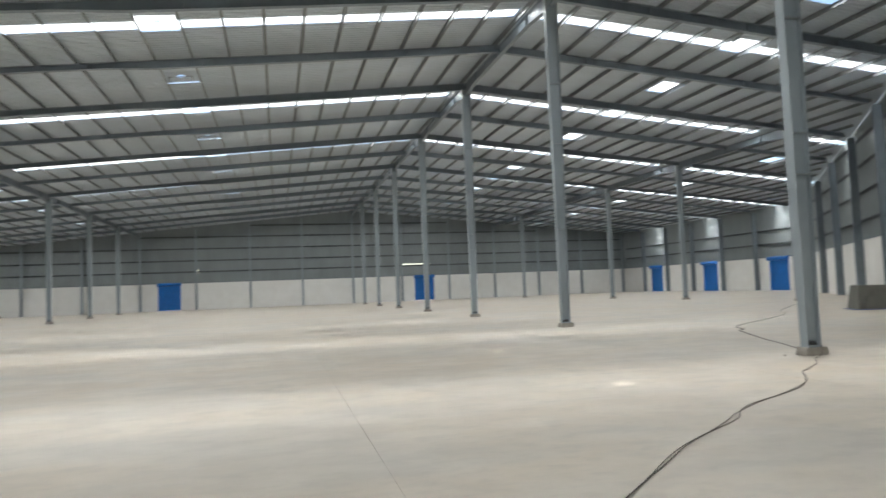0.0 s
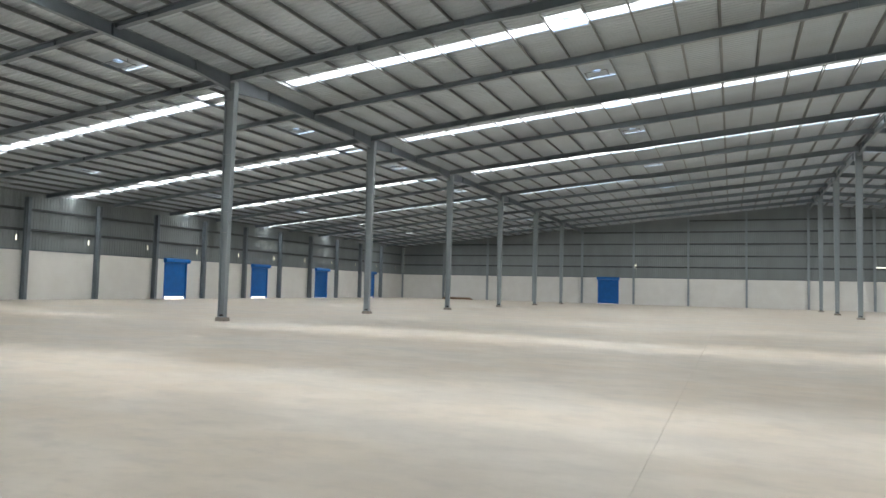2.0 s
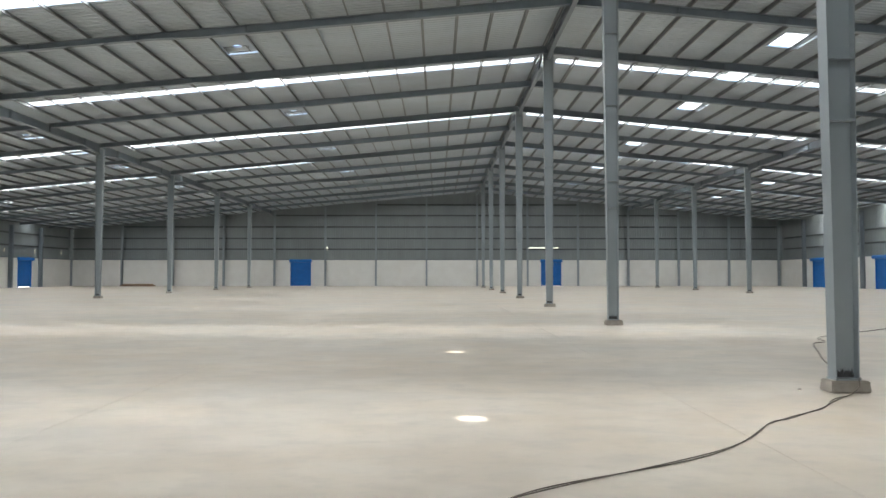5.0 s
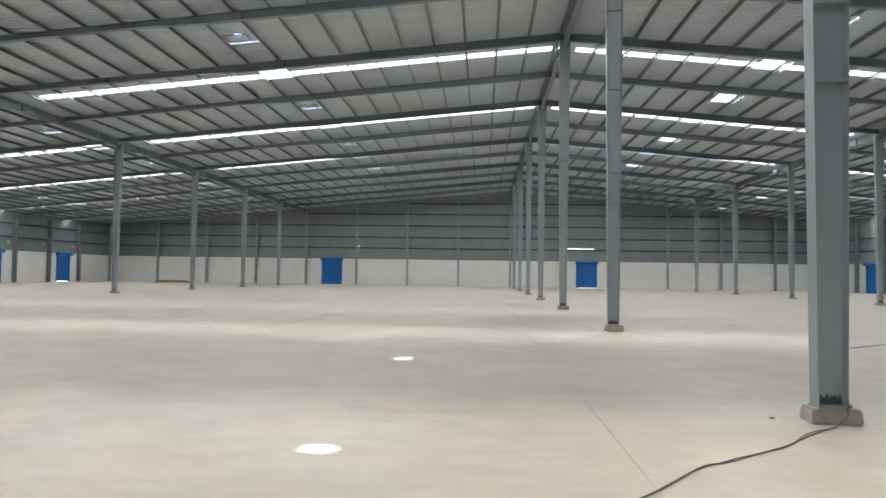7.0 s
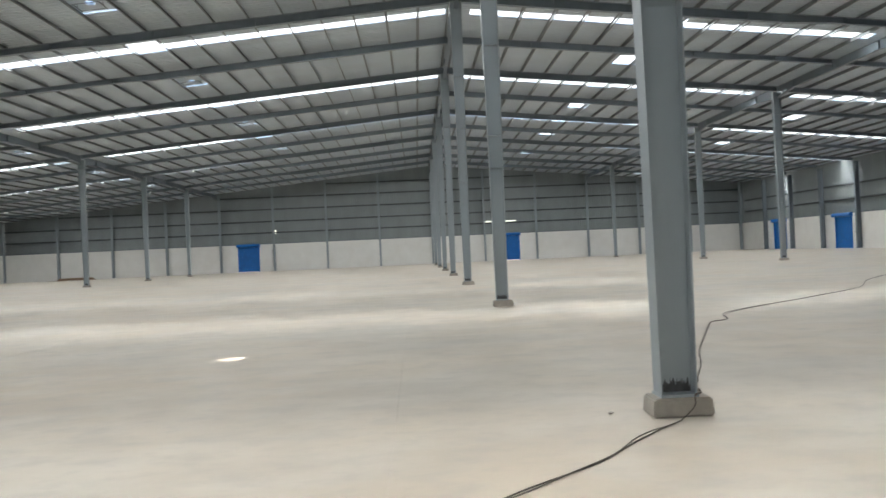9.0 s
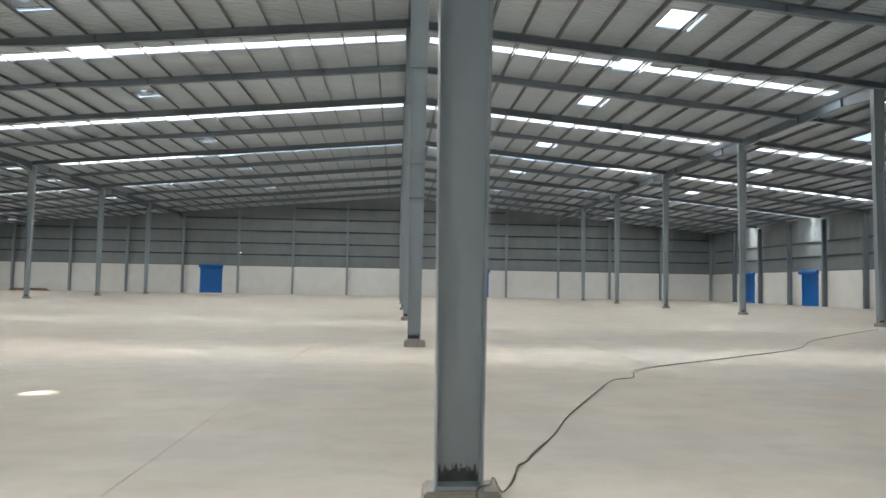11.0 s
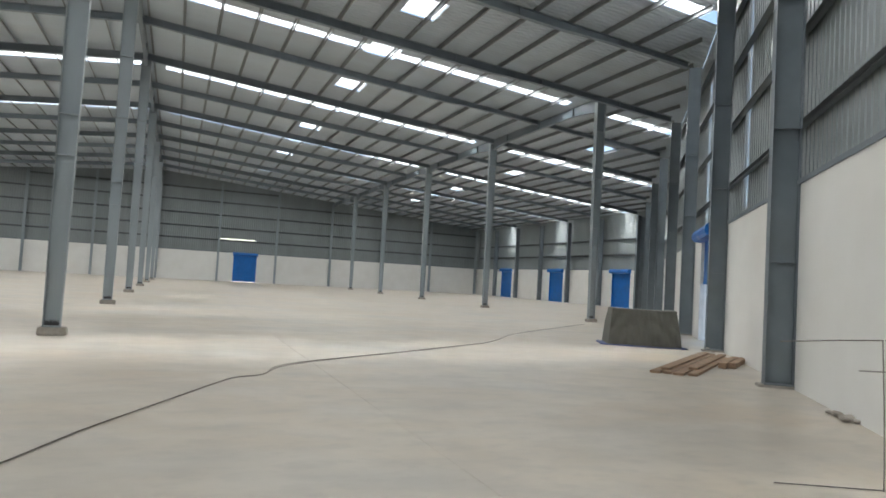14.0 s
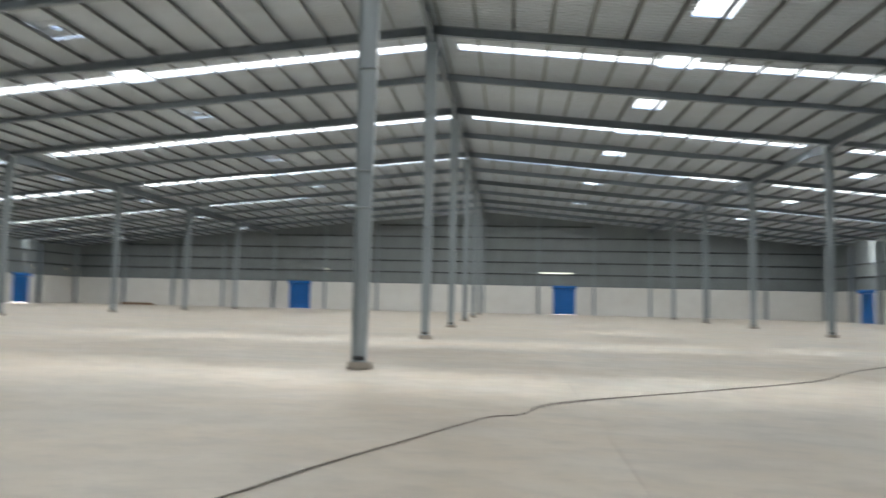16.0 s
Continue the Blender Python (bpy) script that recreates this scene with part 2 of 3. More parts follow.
masonry("wall_slant", SLANT0, SLANT1, [(*SLANT_DOOR, 3.5)], "white plastered lower wall with an open shutter doorway")
cladding("wall_slant_cladding", SLANT0, SLANT1, lambda s: roof_z(SLANT0.x + U.x * s) + 0.02,
         [(48.75, 49.45, 3.95, 10.2), (56.1, 56.75, 3.95, 9.6)], "shiny grey ribbed metal cladding above the plaster")
masonry("wall_south", (XL, Y0), (SLANT0.x, Y0), [], "white plastered lower wall")
cladding("wall_south_cladding", (XL, Y0), (SLANT0.x, Y0), lambda s: roof_z(XL + s) + 0.02, [], "grey ribbed metal wall cladding")

for z in GIRTS:
    for k in range(-8, 6):
        a, b = 7 * k, 7 * (k + 1)
        if min(roof_z(a), roof_z(b)) > z + 0.3:
            girt((min(b, XR), Y1), (a, Y1), z)
    if z < 7.2:
        for k in range(-5, 14):
            girt((XL, 6 * k + 6), (XL, 6 * k), z)
        for k in range(8, 14):
            girt((XR, 6 * k), (XR, 6 * k + 6), z)
for z in (4.85, 6.6, 8.3, 9.9):
    for k in range(-3, 8):
        a, b = 6 * k, min(6 * k + 6, BEND)
        if min(roof_z(slant_x(a)), roof_z(slant_x(b))) > z + 0.3:
            girt((slant_x(a), a), (slant_x(b), b), z)

# ---- roof ----
STRIP = (2.25, 3.0)          # rooflight strip beyond each column line
VENT_X = (-47.9, -31.2, -14.5, 10.55, 27.3)
VENT_STRIP = (1.75, 3.25)      # panels that straddle the strip
STRIP_WEST = ((-0.3, -27.1), (-32.0, XL))   # plain sheet over the west column row
STRIP_EAST = ((0.9, 20.8), (23.1, 99.0))    # and over the east one
VENT_MID = (8.0, 9.75)
VENT_W = 0.72


def roof_slope(name, side):
    verts, faces = [], []

    def end(y):
        return XL - 0.3 if side < 0 else right_x(y) + 0.3

    def strip_of_sheet(y, z, spans):
        """Ribs run down the slope; spans are pieces of x, None for the whole slope."""
        at = y
        while at < z - 1e-6:
            for (a, da), (b, db) in (((0, 0), (0.16, 0)), ((0.16, 0), (0.19, 0.035)), ((0.19, 0.035), (0.22, 0.035)), ((0.22, 0.035), (0.25, 0))):
                ya, yb = min(at + a, z), min(at + b, z)
                if yb - ya < 1e-5:
                    continue
                for x0, x1 in spans or ((0, None),):
                    i = len(verts)
                    ea, eb = (end(ya), end(yb)) if x1 is None else (x1, x1)
                    if side > 0:
                        ea, eb = min(ea, end(ya)), min(eb, end(yb))
                        if min(ea, eb) <= x0:
                            continue
                    for x, yy, d in ((x0, ya, da), (ea, ya, da), (eb, yb, db), (x0, yb, db)):
                        verts.append((x, yy, roof_z(x) + d))
                    faces.append((i, i + 1, i + 2, i + 3))
            at += 0.25

    def spans_without_vents(y):
        xs = sorted([x for x in VENT_X if x * side > 0 and abs(x) < abs(end(y)) - 2], key=abs)
        out, at = [], 0.0
        for x in xs:
            out.append((at, x - side * VENT_W))
            at = x + side * VENT_W
        return out + [(at, None)]

    plain = ((0, -0.3), (-27.1, -32.0)) if side < 0 else ((0, 0.9), (20.8, 23.1))
    y = Y0 - 0.25
    for k in range(-3, 8):
        b = 12 * k
        for lo, hi, vent in ((b - 12 + VENT_MID[1], b + VENT_STRIP[0], ""), (b + VENT_STRIP[0], b + STRIP[0], "vents"),
                             (b + STRIP[0], b + STRIP[1], "strip"), (b + STRIP[1], b + VENT_STRIP[1], "vents"),
                             (b + VENT_STRIP[1], b + VENT_MID[0], ""), (b + VENT_MID[0], b + VENT_MID[1], "vents")):
            lo, hi = max(lo, y), min(hi, Y1 + 0.3)
            if hi > lo:
                strip_of_sheet(lo, hi, {"": None, "vents": spans_without_vents(lo), "strip": plain}[vent])
    me = bpy.data.meshes.new("mesh")
    me.from_pydata(verts, [], faces)
    me.materials.append(SHEET)
    tagged(new(name, me), "pale metal roof sheeting seen from below", "ceiling", kind="structure")


roof_slope("ceiling_west", -1)
roof_slope("ceiling_east", 1)


def rooflight(k, side):
    """A milky strip down one slope with the sky's light in its opening."""
    y = 12 * k + sum(STRIP) / 2
    far = XL if side < 0 else right_x(y) - 0.3
    if side > 0 and far < 2:
        return
    w = STRIP[1] - STRIP[0]
    vents = sorted((x for x in VENT_X if x * side > 0 and abs(x) < abs(far) - 2), key=abs)
    bm = bmesh.new()
    for a, b in STRIP_WEST if side < 0 else STRIP_EAST:
        b = b if abs(b) < abs(far) else far
        cuts = [a] + [v + e * side * VENT_W for v in vents if abs(a) < abs(v) < abs(b) for e in (-1, 1)] + [b]
        for x0, x1 in zip(cuts[::2], cuts[1::2]):
            if (x1 - x0) * side < 0.3:
                continue
            vs = [bm.verts.new((x, yy, roof_z(x) + d)) for yy in (y - w / 2 - 0.05, y + w / 2 + 0.05) for x in (x0, x1) for d in (0.05, 0.054)]
            for f in ((0, 2, 6, 4), (1, 5, 7, 3), (0, 4, 5, 1), (2, 3, 7, 6), (0, 1, 3, 2), (4, 6, 7, 5)):
                bm.faces.new([vs[i] for i in f])
    tagged(part("rooflight_strip", bm, POLY), "bright milky translucent rooflight strip in the sheeting", "rooflight", "rooflight strips")
    strip_lamp("skylight", STRIP_POWER, 180, 0.045, far, y, w, side, 0)
    strip_lamp("sunlit_strip", SUN_SHARE * w / 0.2, 28, 0.0, far, y, 0.2, side, -20)
    if side > 0:              # an added lamp under the strip's end stands in for sun thrown on the wall
        lamp = bpy.data.lights.new("strip_end_wall_fill", "AREA")
        lamp.shape, lamp.size, lamp.size_y = "RECTANGLE", 0.5, 0.5
        lamp.energy, lamp.color, lamp.spread = SUN_SHARE * w * 10, (0.99, 0.995, 0.98), radians(80)
        x = far - 1.6
        new("strip_end_wall_fill", lamp).matrix_basis = Matrix.Translation((x, y, roof_z(x) - 0.2)) @ SUN_WAY.to_track_quat("-Z", "Y").to_matrix().to_4x4()


def strip_lamp(name, power, spread, rise, far, y, w, side, tilt):
    """The sky's share shines straight down, the sun's share leans the way the sun does."""
    x0, x1 = 0.3 * side, far
    length = math.hypot(x1 - x0, SLOPE * (x1 - x0))
    lamp = bpy.data.lights.new(name, "AREA")
    lamp.shape, lamp.size, lamp.size_y = "RECTANGLE", length, w
    lamp.energy = power * length * w
    lamp.color = (0.985, 0.995, 0.98)
    lamp.spread = radians(spread)
    mid = (x0 + x1) / 2
    ob = new(name, lamp)
    ob.matrix_basis = pose(mid, y, roof_z(mid) + rise, tilt, math.degrees(math.atan(SLOPE)) * side, 0)


for k in range(-2, 7):
    for side in (-1, 1):
        rooflight(k, side)


def vent_panel(x, y, half_y):
    """A milky square panel on a low kerb over a hole in the sheeting."""
    ob = thing("roof_panel", pose(x, y, roof_z(x), 0, math.degrees(math.atan(SLOPE)) * (1 if x > 0 else -1), 0),
               "square milky roof panel letting daylight in", "roof panel", "square roof panels")
    bm = bmesh.new()
    w, g = VENT_W + 0.06, 0.13 if x < 0 else 0.0
    if g:                     # a missing middle lets the sun through
        box(bm, (-w, -half_y, 0.09), (-g, half_y, 0.095))
        box(bm, (g, -half_y, 0.09), (w, half_y, 0.095))
        box(bm, (-g + 0.001, g, 0.09), (g - 0.001, half_y, 0.095))
        box(bm, (-g + 0.001, -half_y, 0.09), (g - 0.001, -g, 0.095))
    else:
        box(bm, (-w, -half_y, 0.09), (w, half_y, 0.095))
    part("pane", bm, POLY, ob)
    for s in (-1, 1):
        part("kerb", one_box((s * VENT_W - 0.012 + 0.014 * s, -half_y, -0.05), (s * VENT_W + 0.012 + 0.014 * s, half_y, 0.088)), SHEET, ob)


def turbine(x, y):
    """A round ventilator throat under a plate, with vanes and a cross bar."""
    ob = thing("roof_ventilator", pose(x, y, roof_z(x), 0, math.degrees(math.atan(SLOPE)) * (1 if x > 0 else -1), 0),
               "grey metal roof ventilator with an open round throat", "ventilator", "roof ventilators")
    bm = bmesh.new()
    n, r = 20, 0.2
    hy = 0.92
    inner, outer = [], []
    for i in range(n):
        a = 2 * math.pi * (i + 0.5) / n
        c, s = math.cos(a), math.sin(a)
        k = 1 / max(abs(c) / (VENT_W + 0.05), abs(s) / hy)
        inner.append(bm.verts.new((r * c, r * s, 0.045)))
        outer.append(bm.verts.new((k * c, k * s, 0.045)))
    for i in range(n):
        j = (i + 1) % n
        bm.faces.new((inner[i], inner[j], outer[j], outer[i]))
    for v in ((VENT_W + 0.05, hy), (-VENT_W - 0.05, hy), (-VENT_W - 0.05, -hy), (VENT_W + 0.05, -hy)):
        q = bm.verts.new((v[0], v[1], 0.045))
        near = sorted(outer, key=lambda o: (o.co - q.co).length)[:2]
        bm.faces.new((near[0], near[1], q))
    part("plate", bm, SHEET, ob)
    bm = bmesh.new()
    for i in range(n):
        a, b = 2 * math.pi * i / n, 2 * math.pi * (i + 1) / n
        v = [bm.verts.new((r * 1.02 * math.cos(t), r * 1.02 * math.sin(t), z)) for t, z in ((a, 0.05), (b, 0.05), (b, 0.14), (a, 0.14))]
        bm.faces.new(v)
    part("throat", bm, SHEET, ob)
    for y_ in (-0.36, 0.36):
        part("hanger", one_box((-0.5, y_ - 0.012, -0.10), (0.5, y_ + 0.012, -0.08)), GALV, ob)
    for s in (-1, 1):
        part("rail", one_box((s * 0.5 - 0.02, -0.42, -0.13), (s * 0.5 + 0.02, 0.42, -0.10)), GALV, ob)
        part("drop", one_box((s * 0.5 - 0.01, -0.01, -0.10), (s * 0.5 + 0.01, 0.01, 0.045)), GALV, ob)


for k in range(-2, 7):
    for x in VENT_X:
        for a, b in (VENT_STRIP, VENT_MID):
            y = 12 * k + (a + b) / 2
            if x > 0 and right_x(12 * k) - 3 < x:
                continue
            if x < 0 and (a, b) == VENT_MID:
                turbine(x, y)
            else:
                vent_panel(x, y, (b - a) / 2 + 0.07)


# ---- frame ----
def frustum(low, high):
    """A plate between two level rectangles, each given as middle x, length, breadth and height."""
    bm = bmesh.new()
    vs = []
    for x, dx, dy, z in (low, high):
        vs += [bm.verts.new((x + a * dx / 2, b * dy / 2, z)) for a, b in ((-1, -1), (1, -1), (1, 1), (-1, 1))]
    bm.faces.new(vs[:4]), bm.faces.new(vs[4:])
    for i in range(4):
        j = (i + 1) % 4
        bm.faces.new((vs[i], vs[j], vs[4 + j], vs[4 + i]))
    return bm


def steel_column(name, m, height, depth, width, pedestal, label, group, stiff=(), paint=None, top=None):
    """I-section column: two flanges, web between, base plate on a concrete pedestal."""
    paint = paint or STEEL
    ob = thing(name, m, label, "column", group)
    ped_h = pedestal or 0.03
    top_d, top_w = top or (depth, width)
    lo, hi = ped_h + 0.024, height
    for s in (-1, 1):
        part("flange", frustum((s * depth / 2, 0.012, width, lo), (s * top_d / 2, 0.012, top_w, hi)), paint, ob)
    part("web", frustum((0, depth - 0.014, 0.008, lo), (0, top_d - 0.014, 0.008, hi - 0.005)), paint, ob)
    part("base_plate", one_box((-depth / 2 - 0.015, -width / 2 - 0.015, ped_h), (depth / 2 + 0.015, width / 2 + 0.015, ped_h + 0.023)), paint, ob)
    for z in stiff:
        for s in (-1, 1):
            d = depth + (top_d - depth) * (z - lo) / (hi - lo)
            part("stiffener", one_box((-d / 2 + 0.008, s * 0.055 - 0.048, z), (d / 2 - 0.008, s * 0.055 + 0.048, z + 0.03)), paint, ob)
    if pedestal:
        bm = bmesh.new()
        a, b = (0.265, 0.252) if ped_h > 0.1 else (0.36, 0.35)
        lo = [bm.verts.new((x * a + 0.02, y * 0.16, 0)) for x, y in ((-1, -1), (1, -1), (1, 1), (-1, 1))]
        hi = [bm.verts.new((x * b + 0.02, y * 0.148, ped_h - 0.002)) for x, y in ((-1, -1), (1, -1), (1, 1), (-1, 1))]
        bm.faces.new(lo), bm.faces.new(hi)
        for i in range(4):
            bm.faces.new((lo[i], lo[(i + 1) % 4], hi[(i + 1) % 4], hi[i]))
        bmesh.ops.bevel(bm, geom=bm.edges[:], offset=0.1 * ped_h, segments=2, affect="EDGES")
        part("pedestal", bm, CONCRETE, ob, "rough concrete pedestal")
    return ob


def grime(ob, depth, ped_h=0.16):
    """Black smears at the foot of the web, uneven in height."""
    rng = random.Random(4)
    bm = bmesh.new()
    n = 48
    w = depth - 0.03
    lo = [bm.verts.new((-w / 2 + w * i / n, -0.0065, ped_h + 0.03)) for i in range(n + 1)]
    hi = [bm.verts.new((-w / 2 + w * i / n, -0.0065, ped_h + 0.11 + 0.09 * noise.noise(Vector((i * 0.31, 2, 3))) + 0.05 * noise.noise(Vector((i * 0.9, 5, 3))) + rng.random() * 0.02)) for i in range(n + 1)]
    for i in range(n):
        bm.faces.new((lo[i], lo[i + 1], hi[i + 1], hi[i]))
    part("grime", bm, GRIME, ob, "black grime at the foot")


STIFF = (3.65, 4.5, 6.9, 9.2)
RAFTER = 0.58      # underside of the rafters below the sheet
rows = ((0.0, "steel columns under the ridge"), (-28.0, "steel columns of the west row"), (20.9, "steel columns of the east row"))
for x, group in rows:
    first = None
    for k in range(-2, 7):
        y = 12.0 * k
        if x > 0 and right_x(y) < x + 1 or (x == 0 and right_x(y) < 1):
            continue
        if first is None:
            first = steel_column("steel_column", pose(x, y - 0.19, 0), roof_z(x) - RAFTER, 0.30, 0.20, 0.16,
                                 "tall grey steel I-section column on a concrete pedestal", group, STIFF, COLUMN, (0.50, 0.26))
            grime(first, 0.30)
        else:
            copy_thing(first, pose(x, y - 0.19, 0))

for k in range(-8, 7):          # far gable posts
    x = min(7.0 * k, XR - 0.35)
    steel_column("gable_post", pose(x, Y1 - 0.22, 0, 0, 0, 90), roof_z(x) - 0.25, 0.36, 0.24, False,
                 "grey steel gable post against the wall", "gable posts", (), COLUMN)
side = None
for k in range(-5, 14):         # west wall posts
    m = pose(XL + 0.26, 6.0 * k - 1.2, 0)
    if side is None:
        side = steel_column("wall_post", m, roof_z(XL) - RAFTER + 0.1, 0.46, 0.24, False, "grey steel wall post carrying a rafter", "west wall posts")
    else:
        copy_thing(side, m)
side = None
for k in range(8, 14):
    m = pose(XR - 0.26, 6.0 * k, 0)
    if side is None:
        side = steel_column("wall_post", m, roof_z(XR) - RAFTER + 0.1, 0.46, 0.24, False, "grey steel wall post carrying a rafter", "east wall posts")
    else:
        copy_thing(side, m)
turn = -math.degrees(math.atan2(U.x, U.y))
for k in range(-3, 9):          # slanting wall posts
    y = 6.0 * k - 1.0
    p = Vector((slant_x(y), y, 0)) + Vector((-U.y, U.x, 0)) * 0.24
    steel_column("wall_post", pose(p.x, p.y, 0, 0, 0, turn), roof_z(slant_x(y)) - 0.7, 0.46, 0.28, 0.05,
                 "grey steel wall post beside the slanting wall", "slanting wall posts", (2.2, 4.6, 7.0))


def rafter_parts(ob, length, depth):
    """Built-up rafter: deep near the ridge, stepping down past its splice towards the eave."""
    shallow = depth - 0.1
    cuts = [(0, depth), (15.2, depth), (17.2, shallow), (length, shallow)] if length > 19 else [(0, depth), (length, depth)]
    part("top_flange", one_box((0, -0.11, -0.012), (length, 0.11, 0)), STEEL, ob)
    web, flange = bmesh.new(), bmesh.new()
    for (a, da), (b, db) in zip(cuts, cuts[1:]):
        for bm, half, lo, hi in ((web, 0.004, 0.013, None), (flange, 0.11, 0.0, 0.012)):
            for v in box(bm, (a, -half, 0), (b, half, 1)):
                d = da if abs(v.co.x - a) < 1e-4 else db
                v.co.z = -d + lo if v.co.z < 0.5 else (-0.013 if hi is None else -d + hi)
    part("web", web, STEEL, ob)
    part("bottom_flange", flange, STEEL, ob)
    for d in (depth, shallow):
        plate = mesh_of(one_box((-0.012, -0.105, -d + 0.014), (0.012, 0.105, -0.014)), STEEL)
        for i in range(1, int(length / 4.44) + 1):
            x = i * 4.44
            if (x < 16 or len(cuts) == 2) == (d == depth):
                part("stiffener", plate, STEEL, ob).location = (x, 0, 0)


def rafter(y, side, depth, made={}):
    far = XL + 0.5 if side < 0 else right_x(y) - 0.55
    if side > 0 and far < 1:
        return
    ang = math.degrees(math.atan(SLOPE))
    m = pose(0.02 * side, y, RIDGE - 0.18, 0, ang, 0) if side > 0 else pose(0.02 * side, y, RIDGE - 0.18, 0, ang, 180)
    length = abs(far) / math.cos(radians(ang))
    key = (round(length, 2), depth)
    if key in made:
        copy_thing(made[key], m)
        return
    ob = thing("rafter", m, "grey painted steel rafter under the roof purlins", "rafter", "roof rafters")
    rafter_parts(ob, length, depth)
    made[key] = ob


for k in range(-5, 14):
    main = k % 2 == 0
    for side in (-1, 1):
        rafter(6.0 * k, side, 0.39 if main else 0.35)

for x, group in rows:           # valley beams between the columns
    first = None
    for k in range(-2, 7):
        y = 12.0 * k
        if right_x(y) < x + 0.5:
            continue
        top = roof_z(x) - 0.3
        m = pose(x, y, top, 0, 0, 90)
        if first is None:
            first = thing("carrier_beam", m, "grey steel carrier beam spanning between column heads", "beam", "carrier beams")
            L, d0, d1 = 11.7, 0.66, 0.46
            part("top_flange", one_box((0.2, -0.1, -0.012), (L, 0.1, 0)), STEEL, first)
            bm = bmesh.new()
            pts = ((0.2, d0), (2.2, d1), (L - 2.0, d1), (L, d0))
            for (a, da), (b, db) in zip(pts, pts[1:]):
                vs = box(bm, (a, -0.004, -1), (b, 0.004, -0.013))
                for v in vs:
                    if v.co.z < -0.5:
                        v.co.z = -(da if abs(v.co.x - a) < 1e-4 else db) + 0.013
            part("web", bm, STEEL, first)
            bm = bmesh.new()
            for (a, da), (b, db) in zip(pts, pts[1:]):
                vs = box(bm, (a, -0.1, -1), (b, 0.1, -0.5))
                for v in vs:
                    t = da if abs(v.co.x - a) < 1e-4 else db
                    v.co.z = -t if v.co.z < -0.7 else -t + 0.012
            part("bottom_flange", bm, STEEL, first)
            for a in (2.2, 5.8, L - 2.0):
                part("stiffener", one_box((a - 0.01, -0.095, -d1 + 0.014), (a + 0.01, 0.095, -0.014)), STEEL, first)
        else:
            copy_thing(first, m)

PURLIN = 1.52


def purlin(x, y0, y1):
    bm = bmesh.new()
    s = 1 if x > 0 else -1
    box(bm, (-0.003, y0, -0.17), (0.003, y1, -0.01))
    box(bm, (0.0035, y0, -0.17), (0.06, y1, -0.165))
    box(bm, (-0.07, y0, -0.015), (-0.0035, y1, -0.01))
    ob = part("purlin", bm, GALV)
    ob.matrix_basis = pose(x, 0, roof_z(x) - 0.004)
    tagged(ob, "thin grey steel roof purlin under the sheeting", "purlin", "roof purlins")


for i in range(38):
    purlin(-0.13 - 1.503 * i, Y0, Y1 - 0.02)
for i in range(29):
    x = 0.3 + PURLIN * i
    if x < XR - 0.3:
        purlin(x, max(Y0, (x - 9.91) / 0.7056 + 1.41 + 0.3), Y1 - 0.02)


# ---- shutters ----
def roller_shutter(m, width, height, bottom, label, rail=None):
    """Local x along the wall, local y into the room, base at the sill."""
    ob = thing("roller_shutter", m, label, "shutter door", "blue roller shutters")
    bm = bmesh.new()
    z = bottom + 0.08
    while z < height:
        t = min(z + 0.085, height)
        vs = box(bm, (-width / 2 + 0.03, -0.08, z), (width / 2 - 0.03, -0.055, t - 0.012))
        z += 0.085
    box(bm, (-width / 2 + 0.03, -0.085, bottom + 0.06), (width / 2 - 0.03, -0.075, height))
    part("curtain", bm, BLUE, ob)
    part("bottom_bar", one_box((-width / 2 + 0.02, -0.09, bottom), (width / 2 - 0.02, -0.045, bottom + 0.075)), BLUE, ob)
    for s in (-1, 1):
        part("guide", one_box((s * width / 2 - 0.05, -0.1, 0.002), (s * width / 2 + 0.05, 0.05, height)), rail or BLUE, ob)
    bm = bmesh.new()
    w = width / 2 + 0.16
    ring = [(0.004, -0.02), (0.004, 0.40), (0.22, 0.40), (0.33, 0.33), (0.38, 0.2), (0.36, 0.08), (0.28, 0.0)]
    rows_ = [[bm.verts.new((x, a, height + b - 0.05)) for a, b in ring] for x in (-w, w)]
    for r in rows_:
        bm.faces.new(r)
    for i in range(len(ring)):
        j = (i + 1) % len(ring)
        bm.faces.new((rows_[0][i], rows_[0][j], rows_[1][j], rows_[1][i]))
    part("hood", bm, BLUE, ob, "rounded blue shutter hood")
    return ob


for i, (a, z) in enumerate(GABLE_DOORS):
    roller_shutter(pose((a + z) / 2, Y1, 0, 0, 0, 180), z - a, DOOR_H, 0.03 + 0.04 * i, "closed blue roller shutter in the white gable wall")
for i, (a, z) in enumerate(LEFT_DOORS):
    roller_shutter(pose(XL, (a + z) / 2, 0, 0, 0, -90), z - a, DOOR_H, (0.22, 0.2, 0.03, 0.15)[i], "blue roller shutter standing slightly above the sill")
for a, z in RIGHT_DOORS:
    roller_shutter(pose(XR, (a + z) / 2, 0, 0, 0, 90), z - a, DOOR_H, 0.02, "closed blue roller shutter in the white wall")
p = SLANT0 + U * (sum(SLANT_DOOR) / 2)
roller_shutter(pose(p.x, p.y, 0, 0, 0, turn + 90), SLANT_DOOR[1] - SLANT_DOOR[0], 3.5, 1.95, "half-raised blue roller shutter with daylight below", LAMPGLASS)

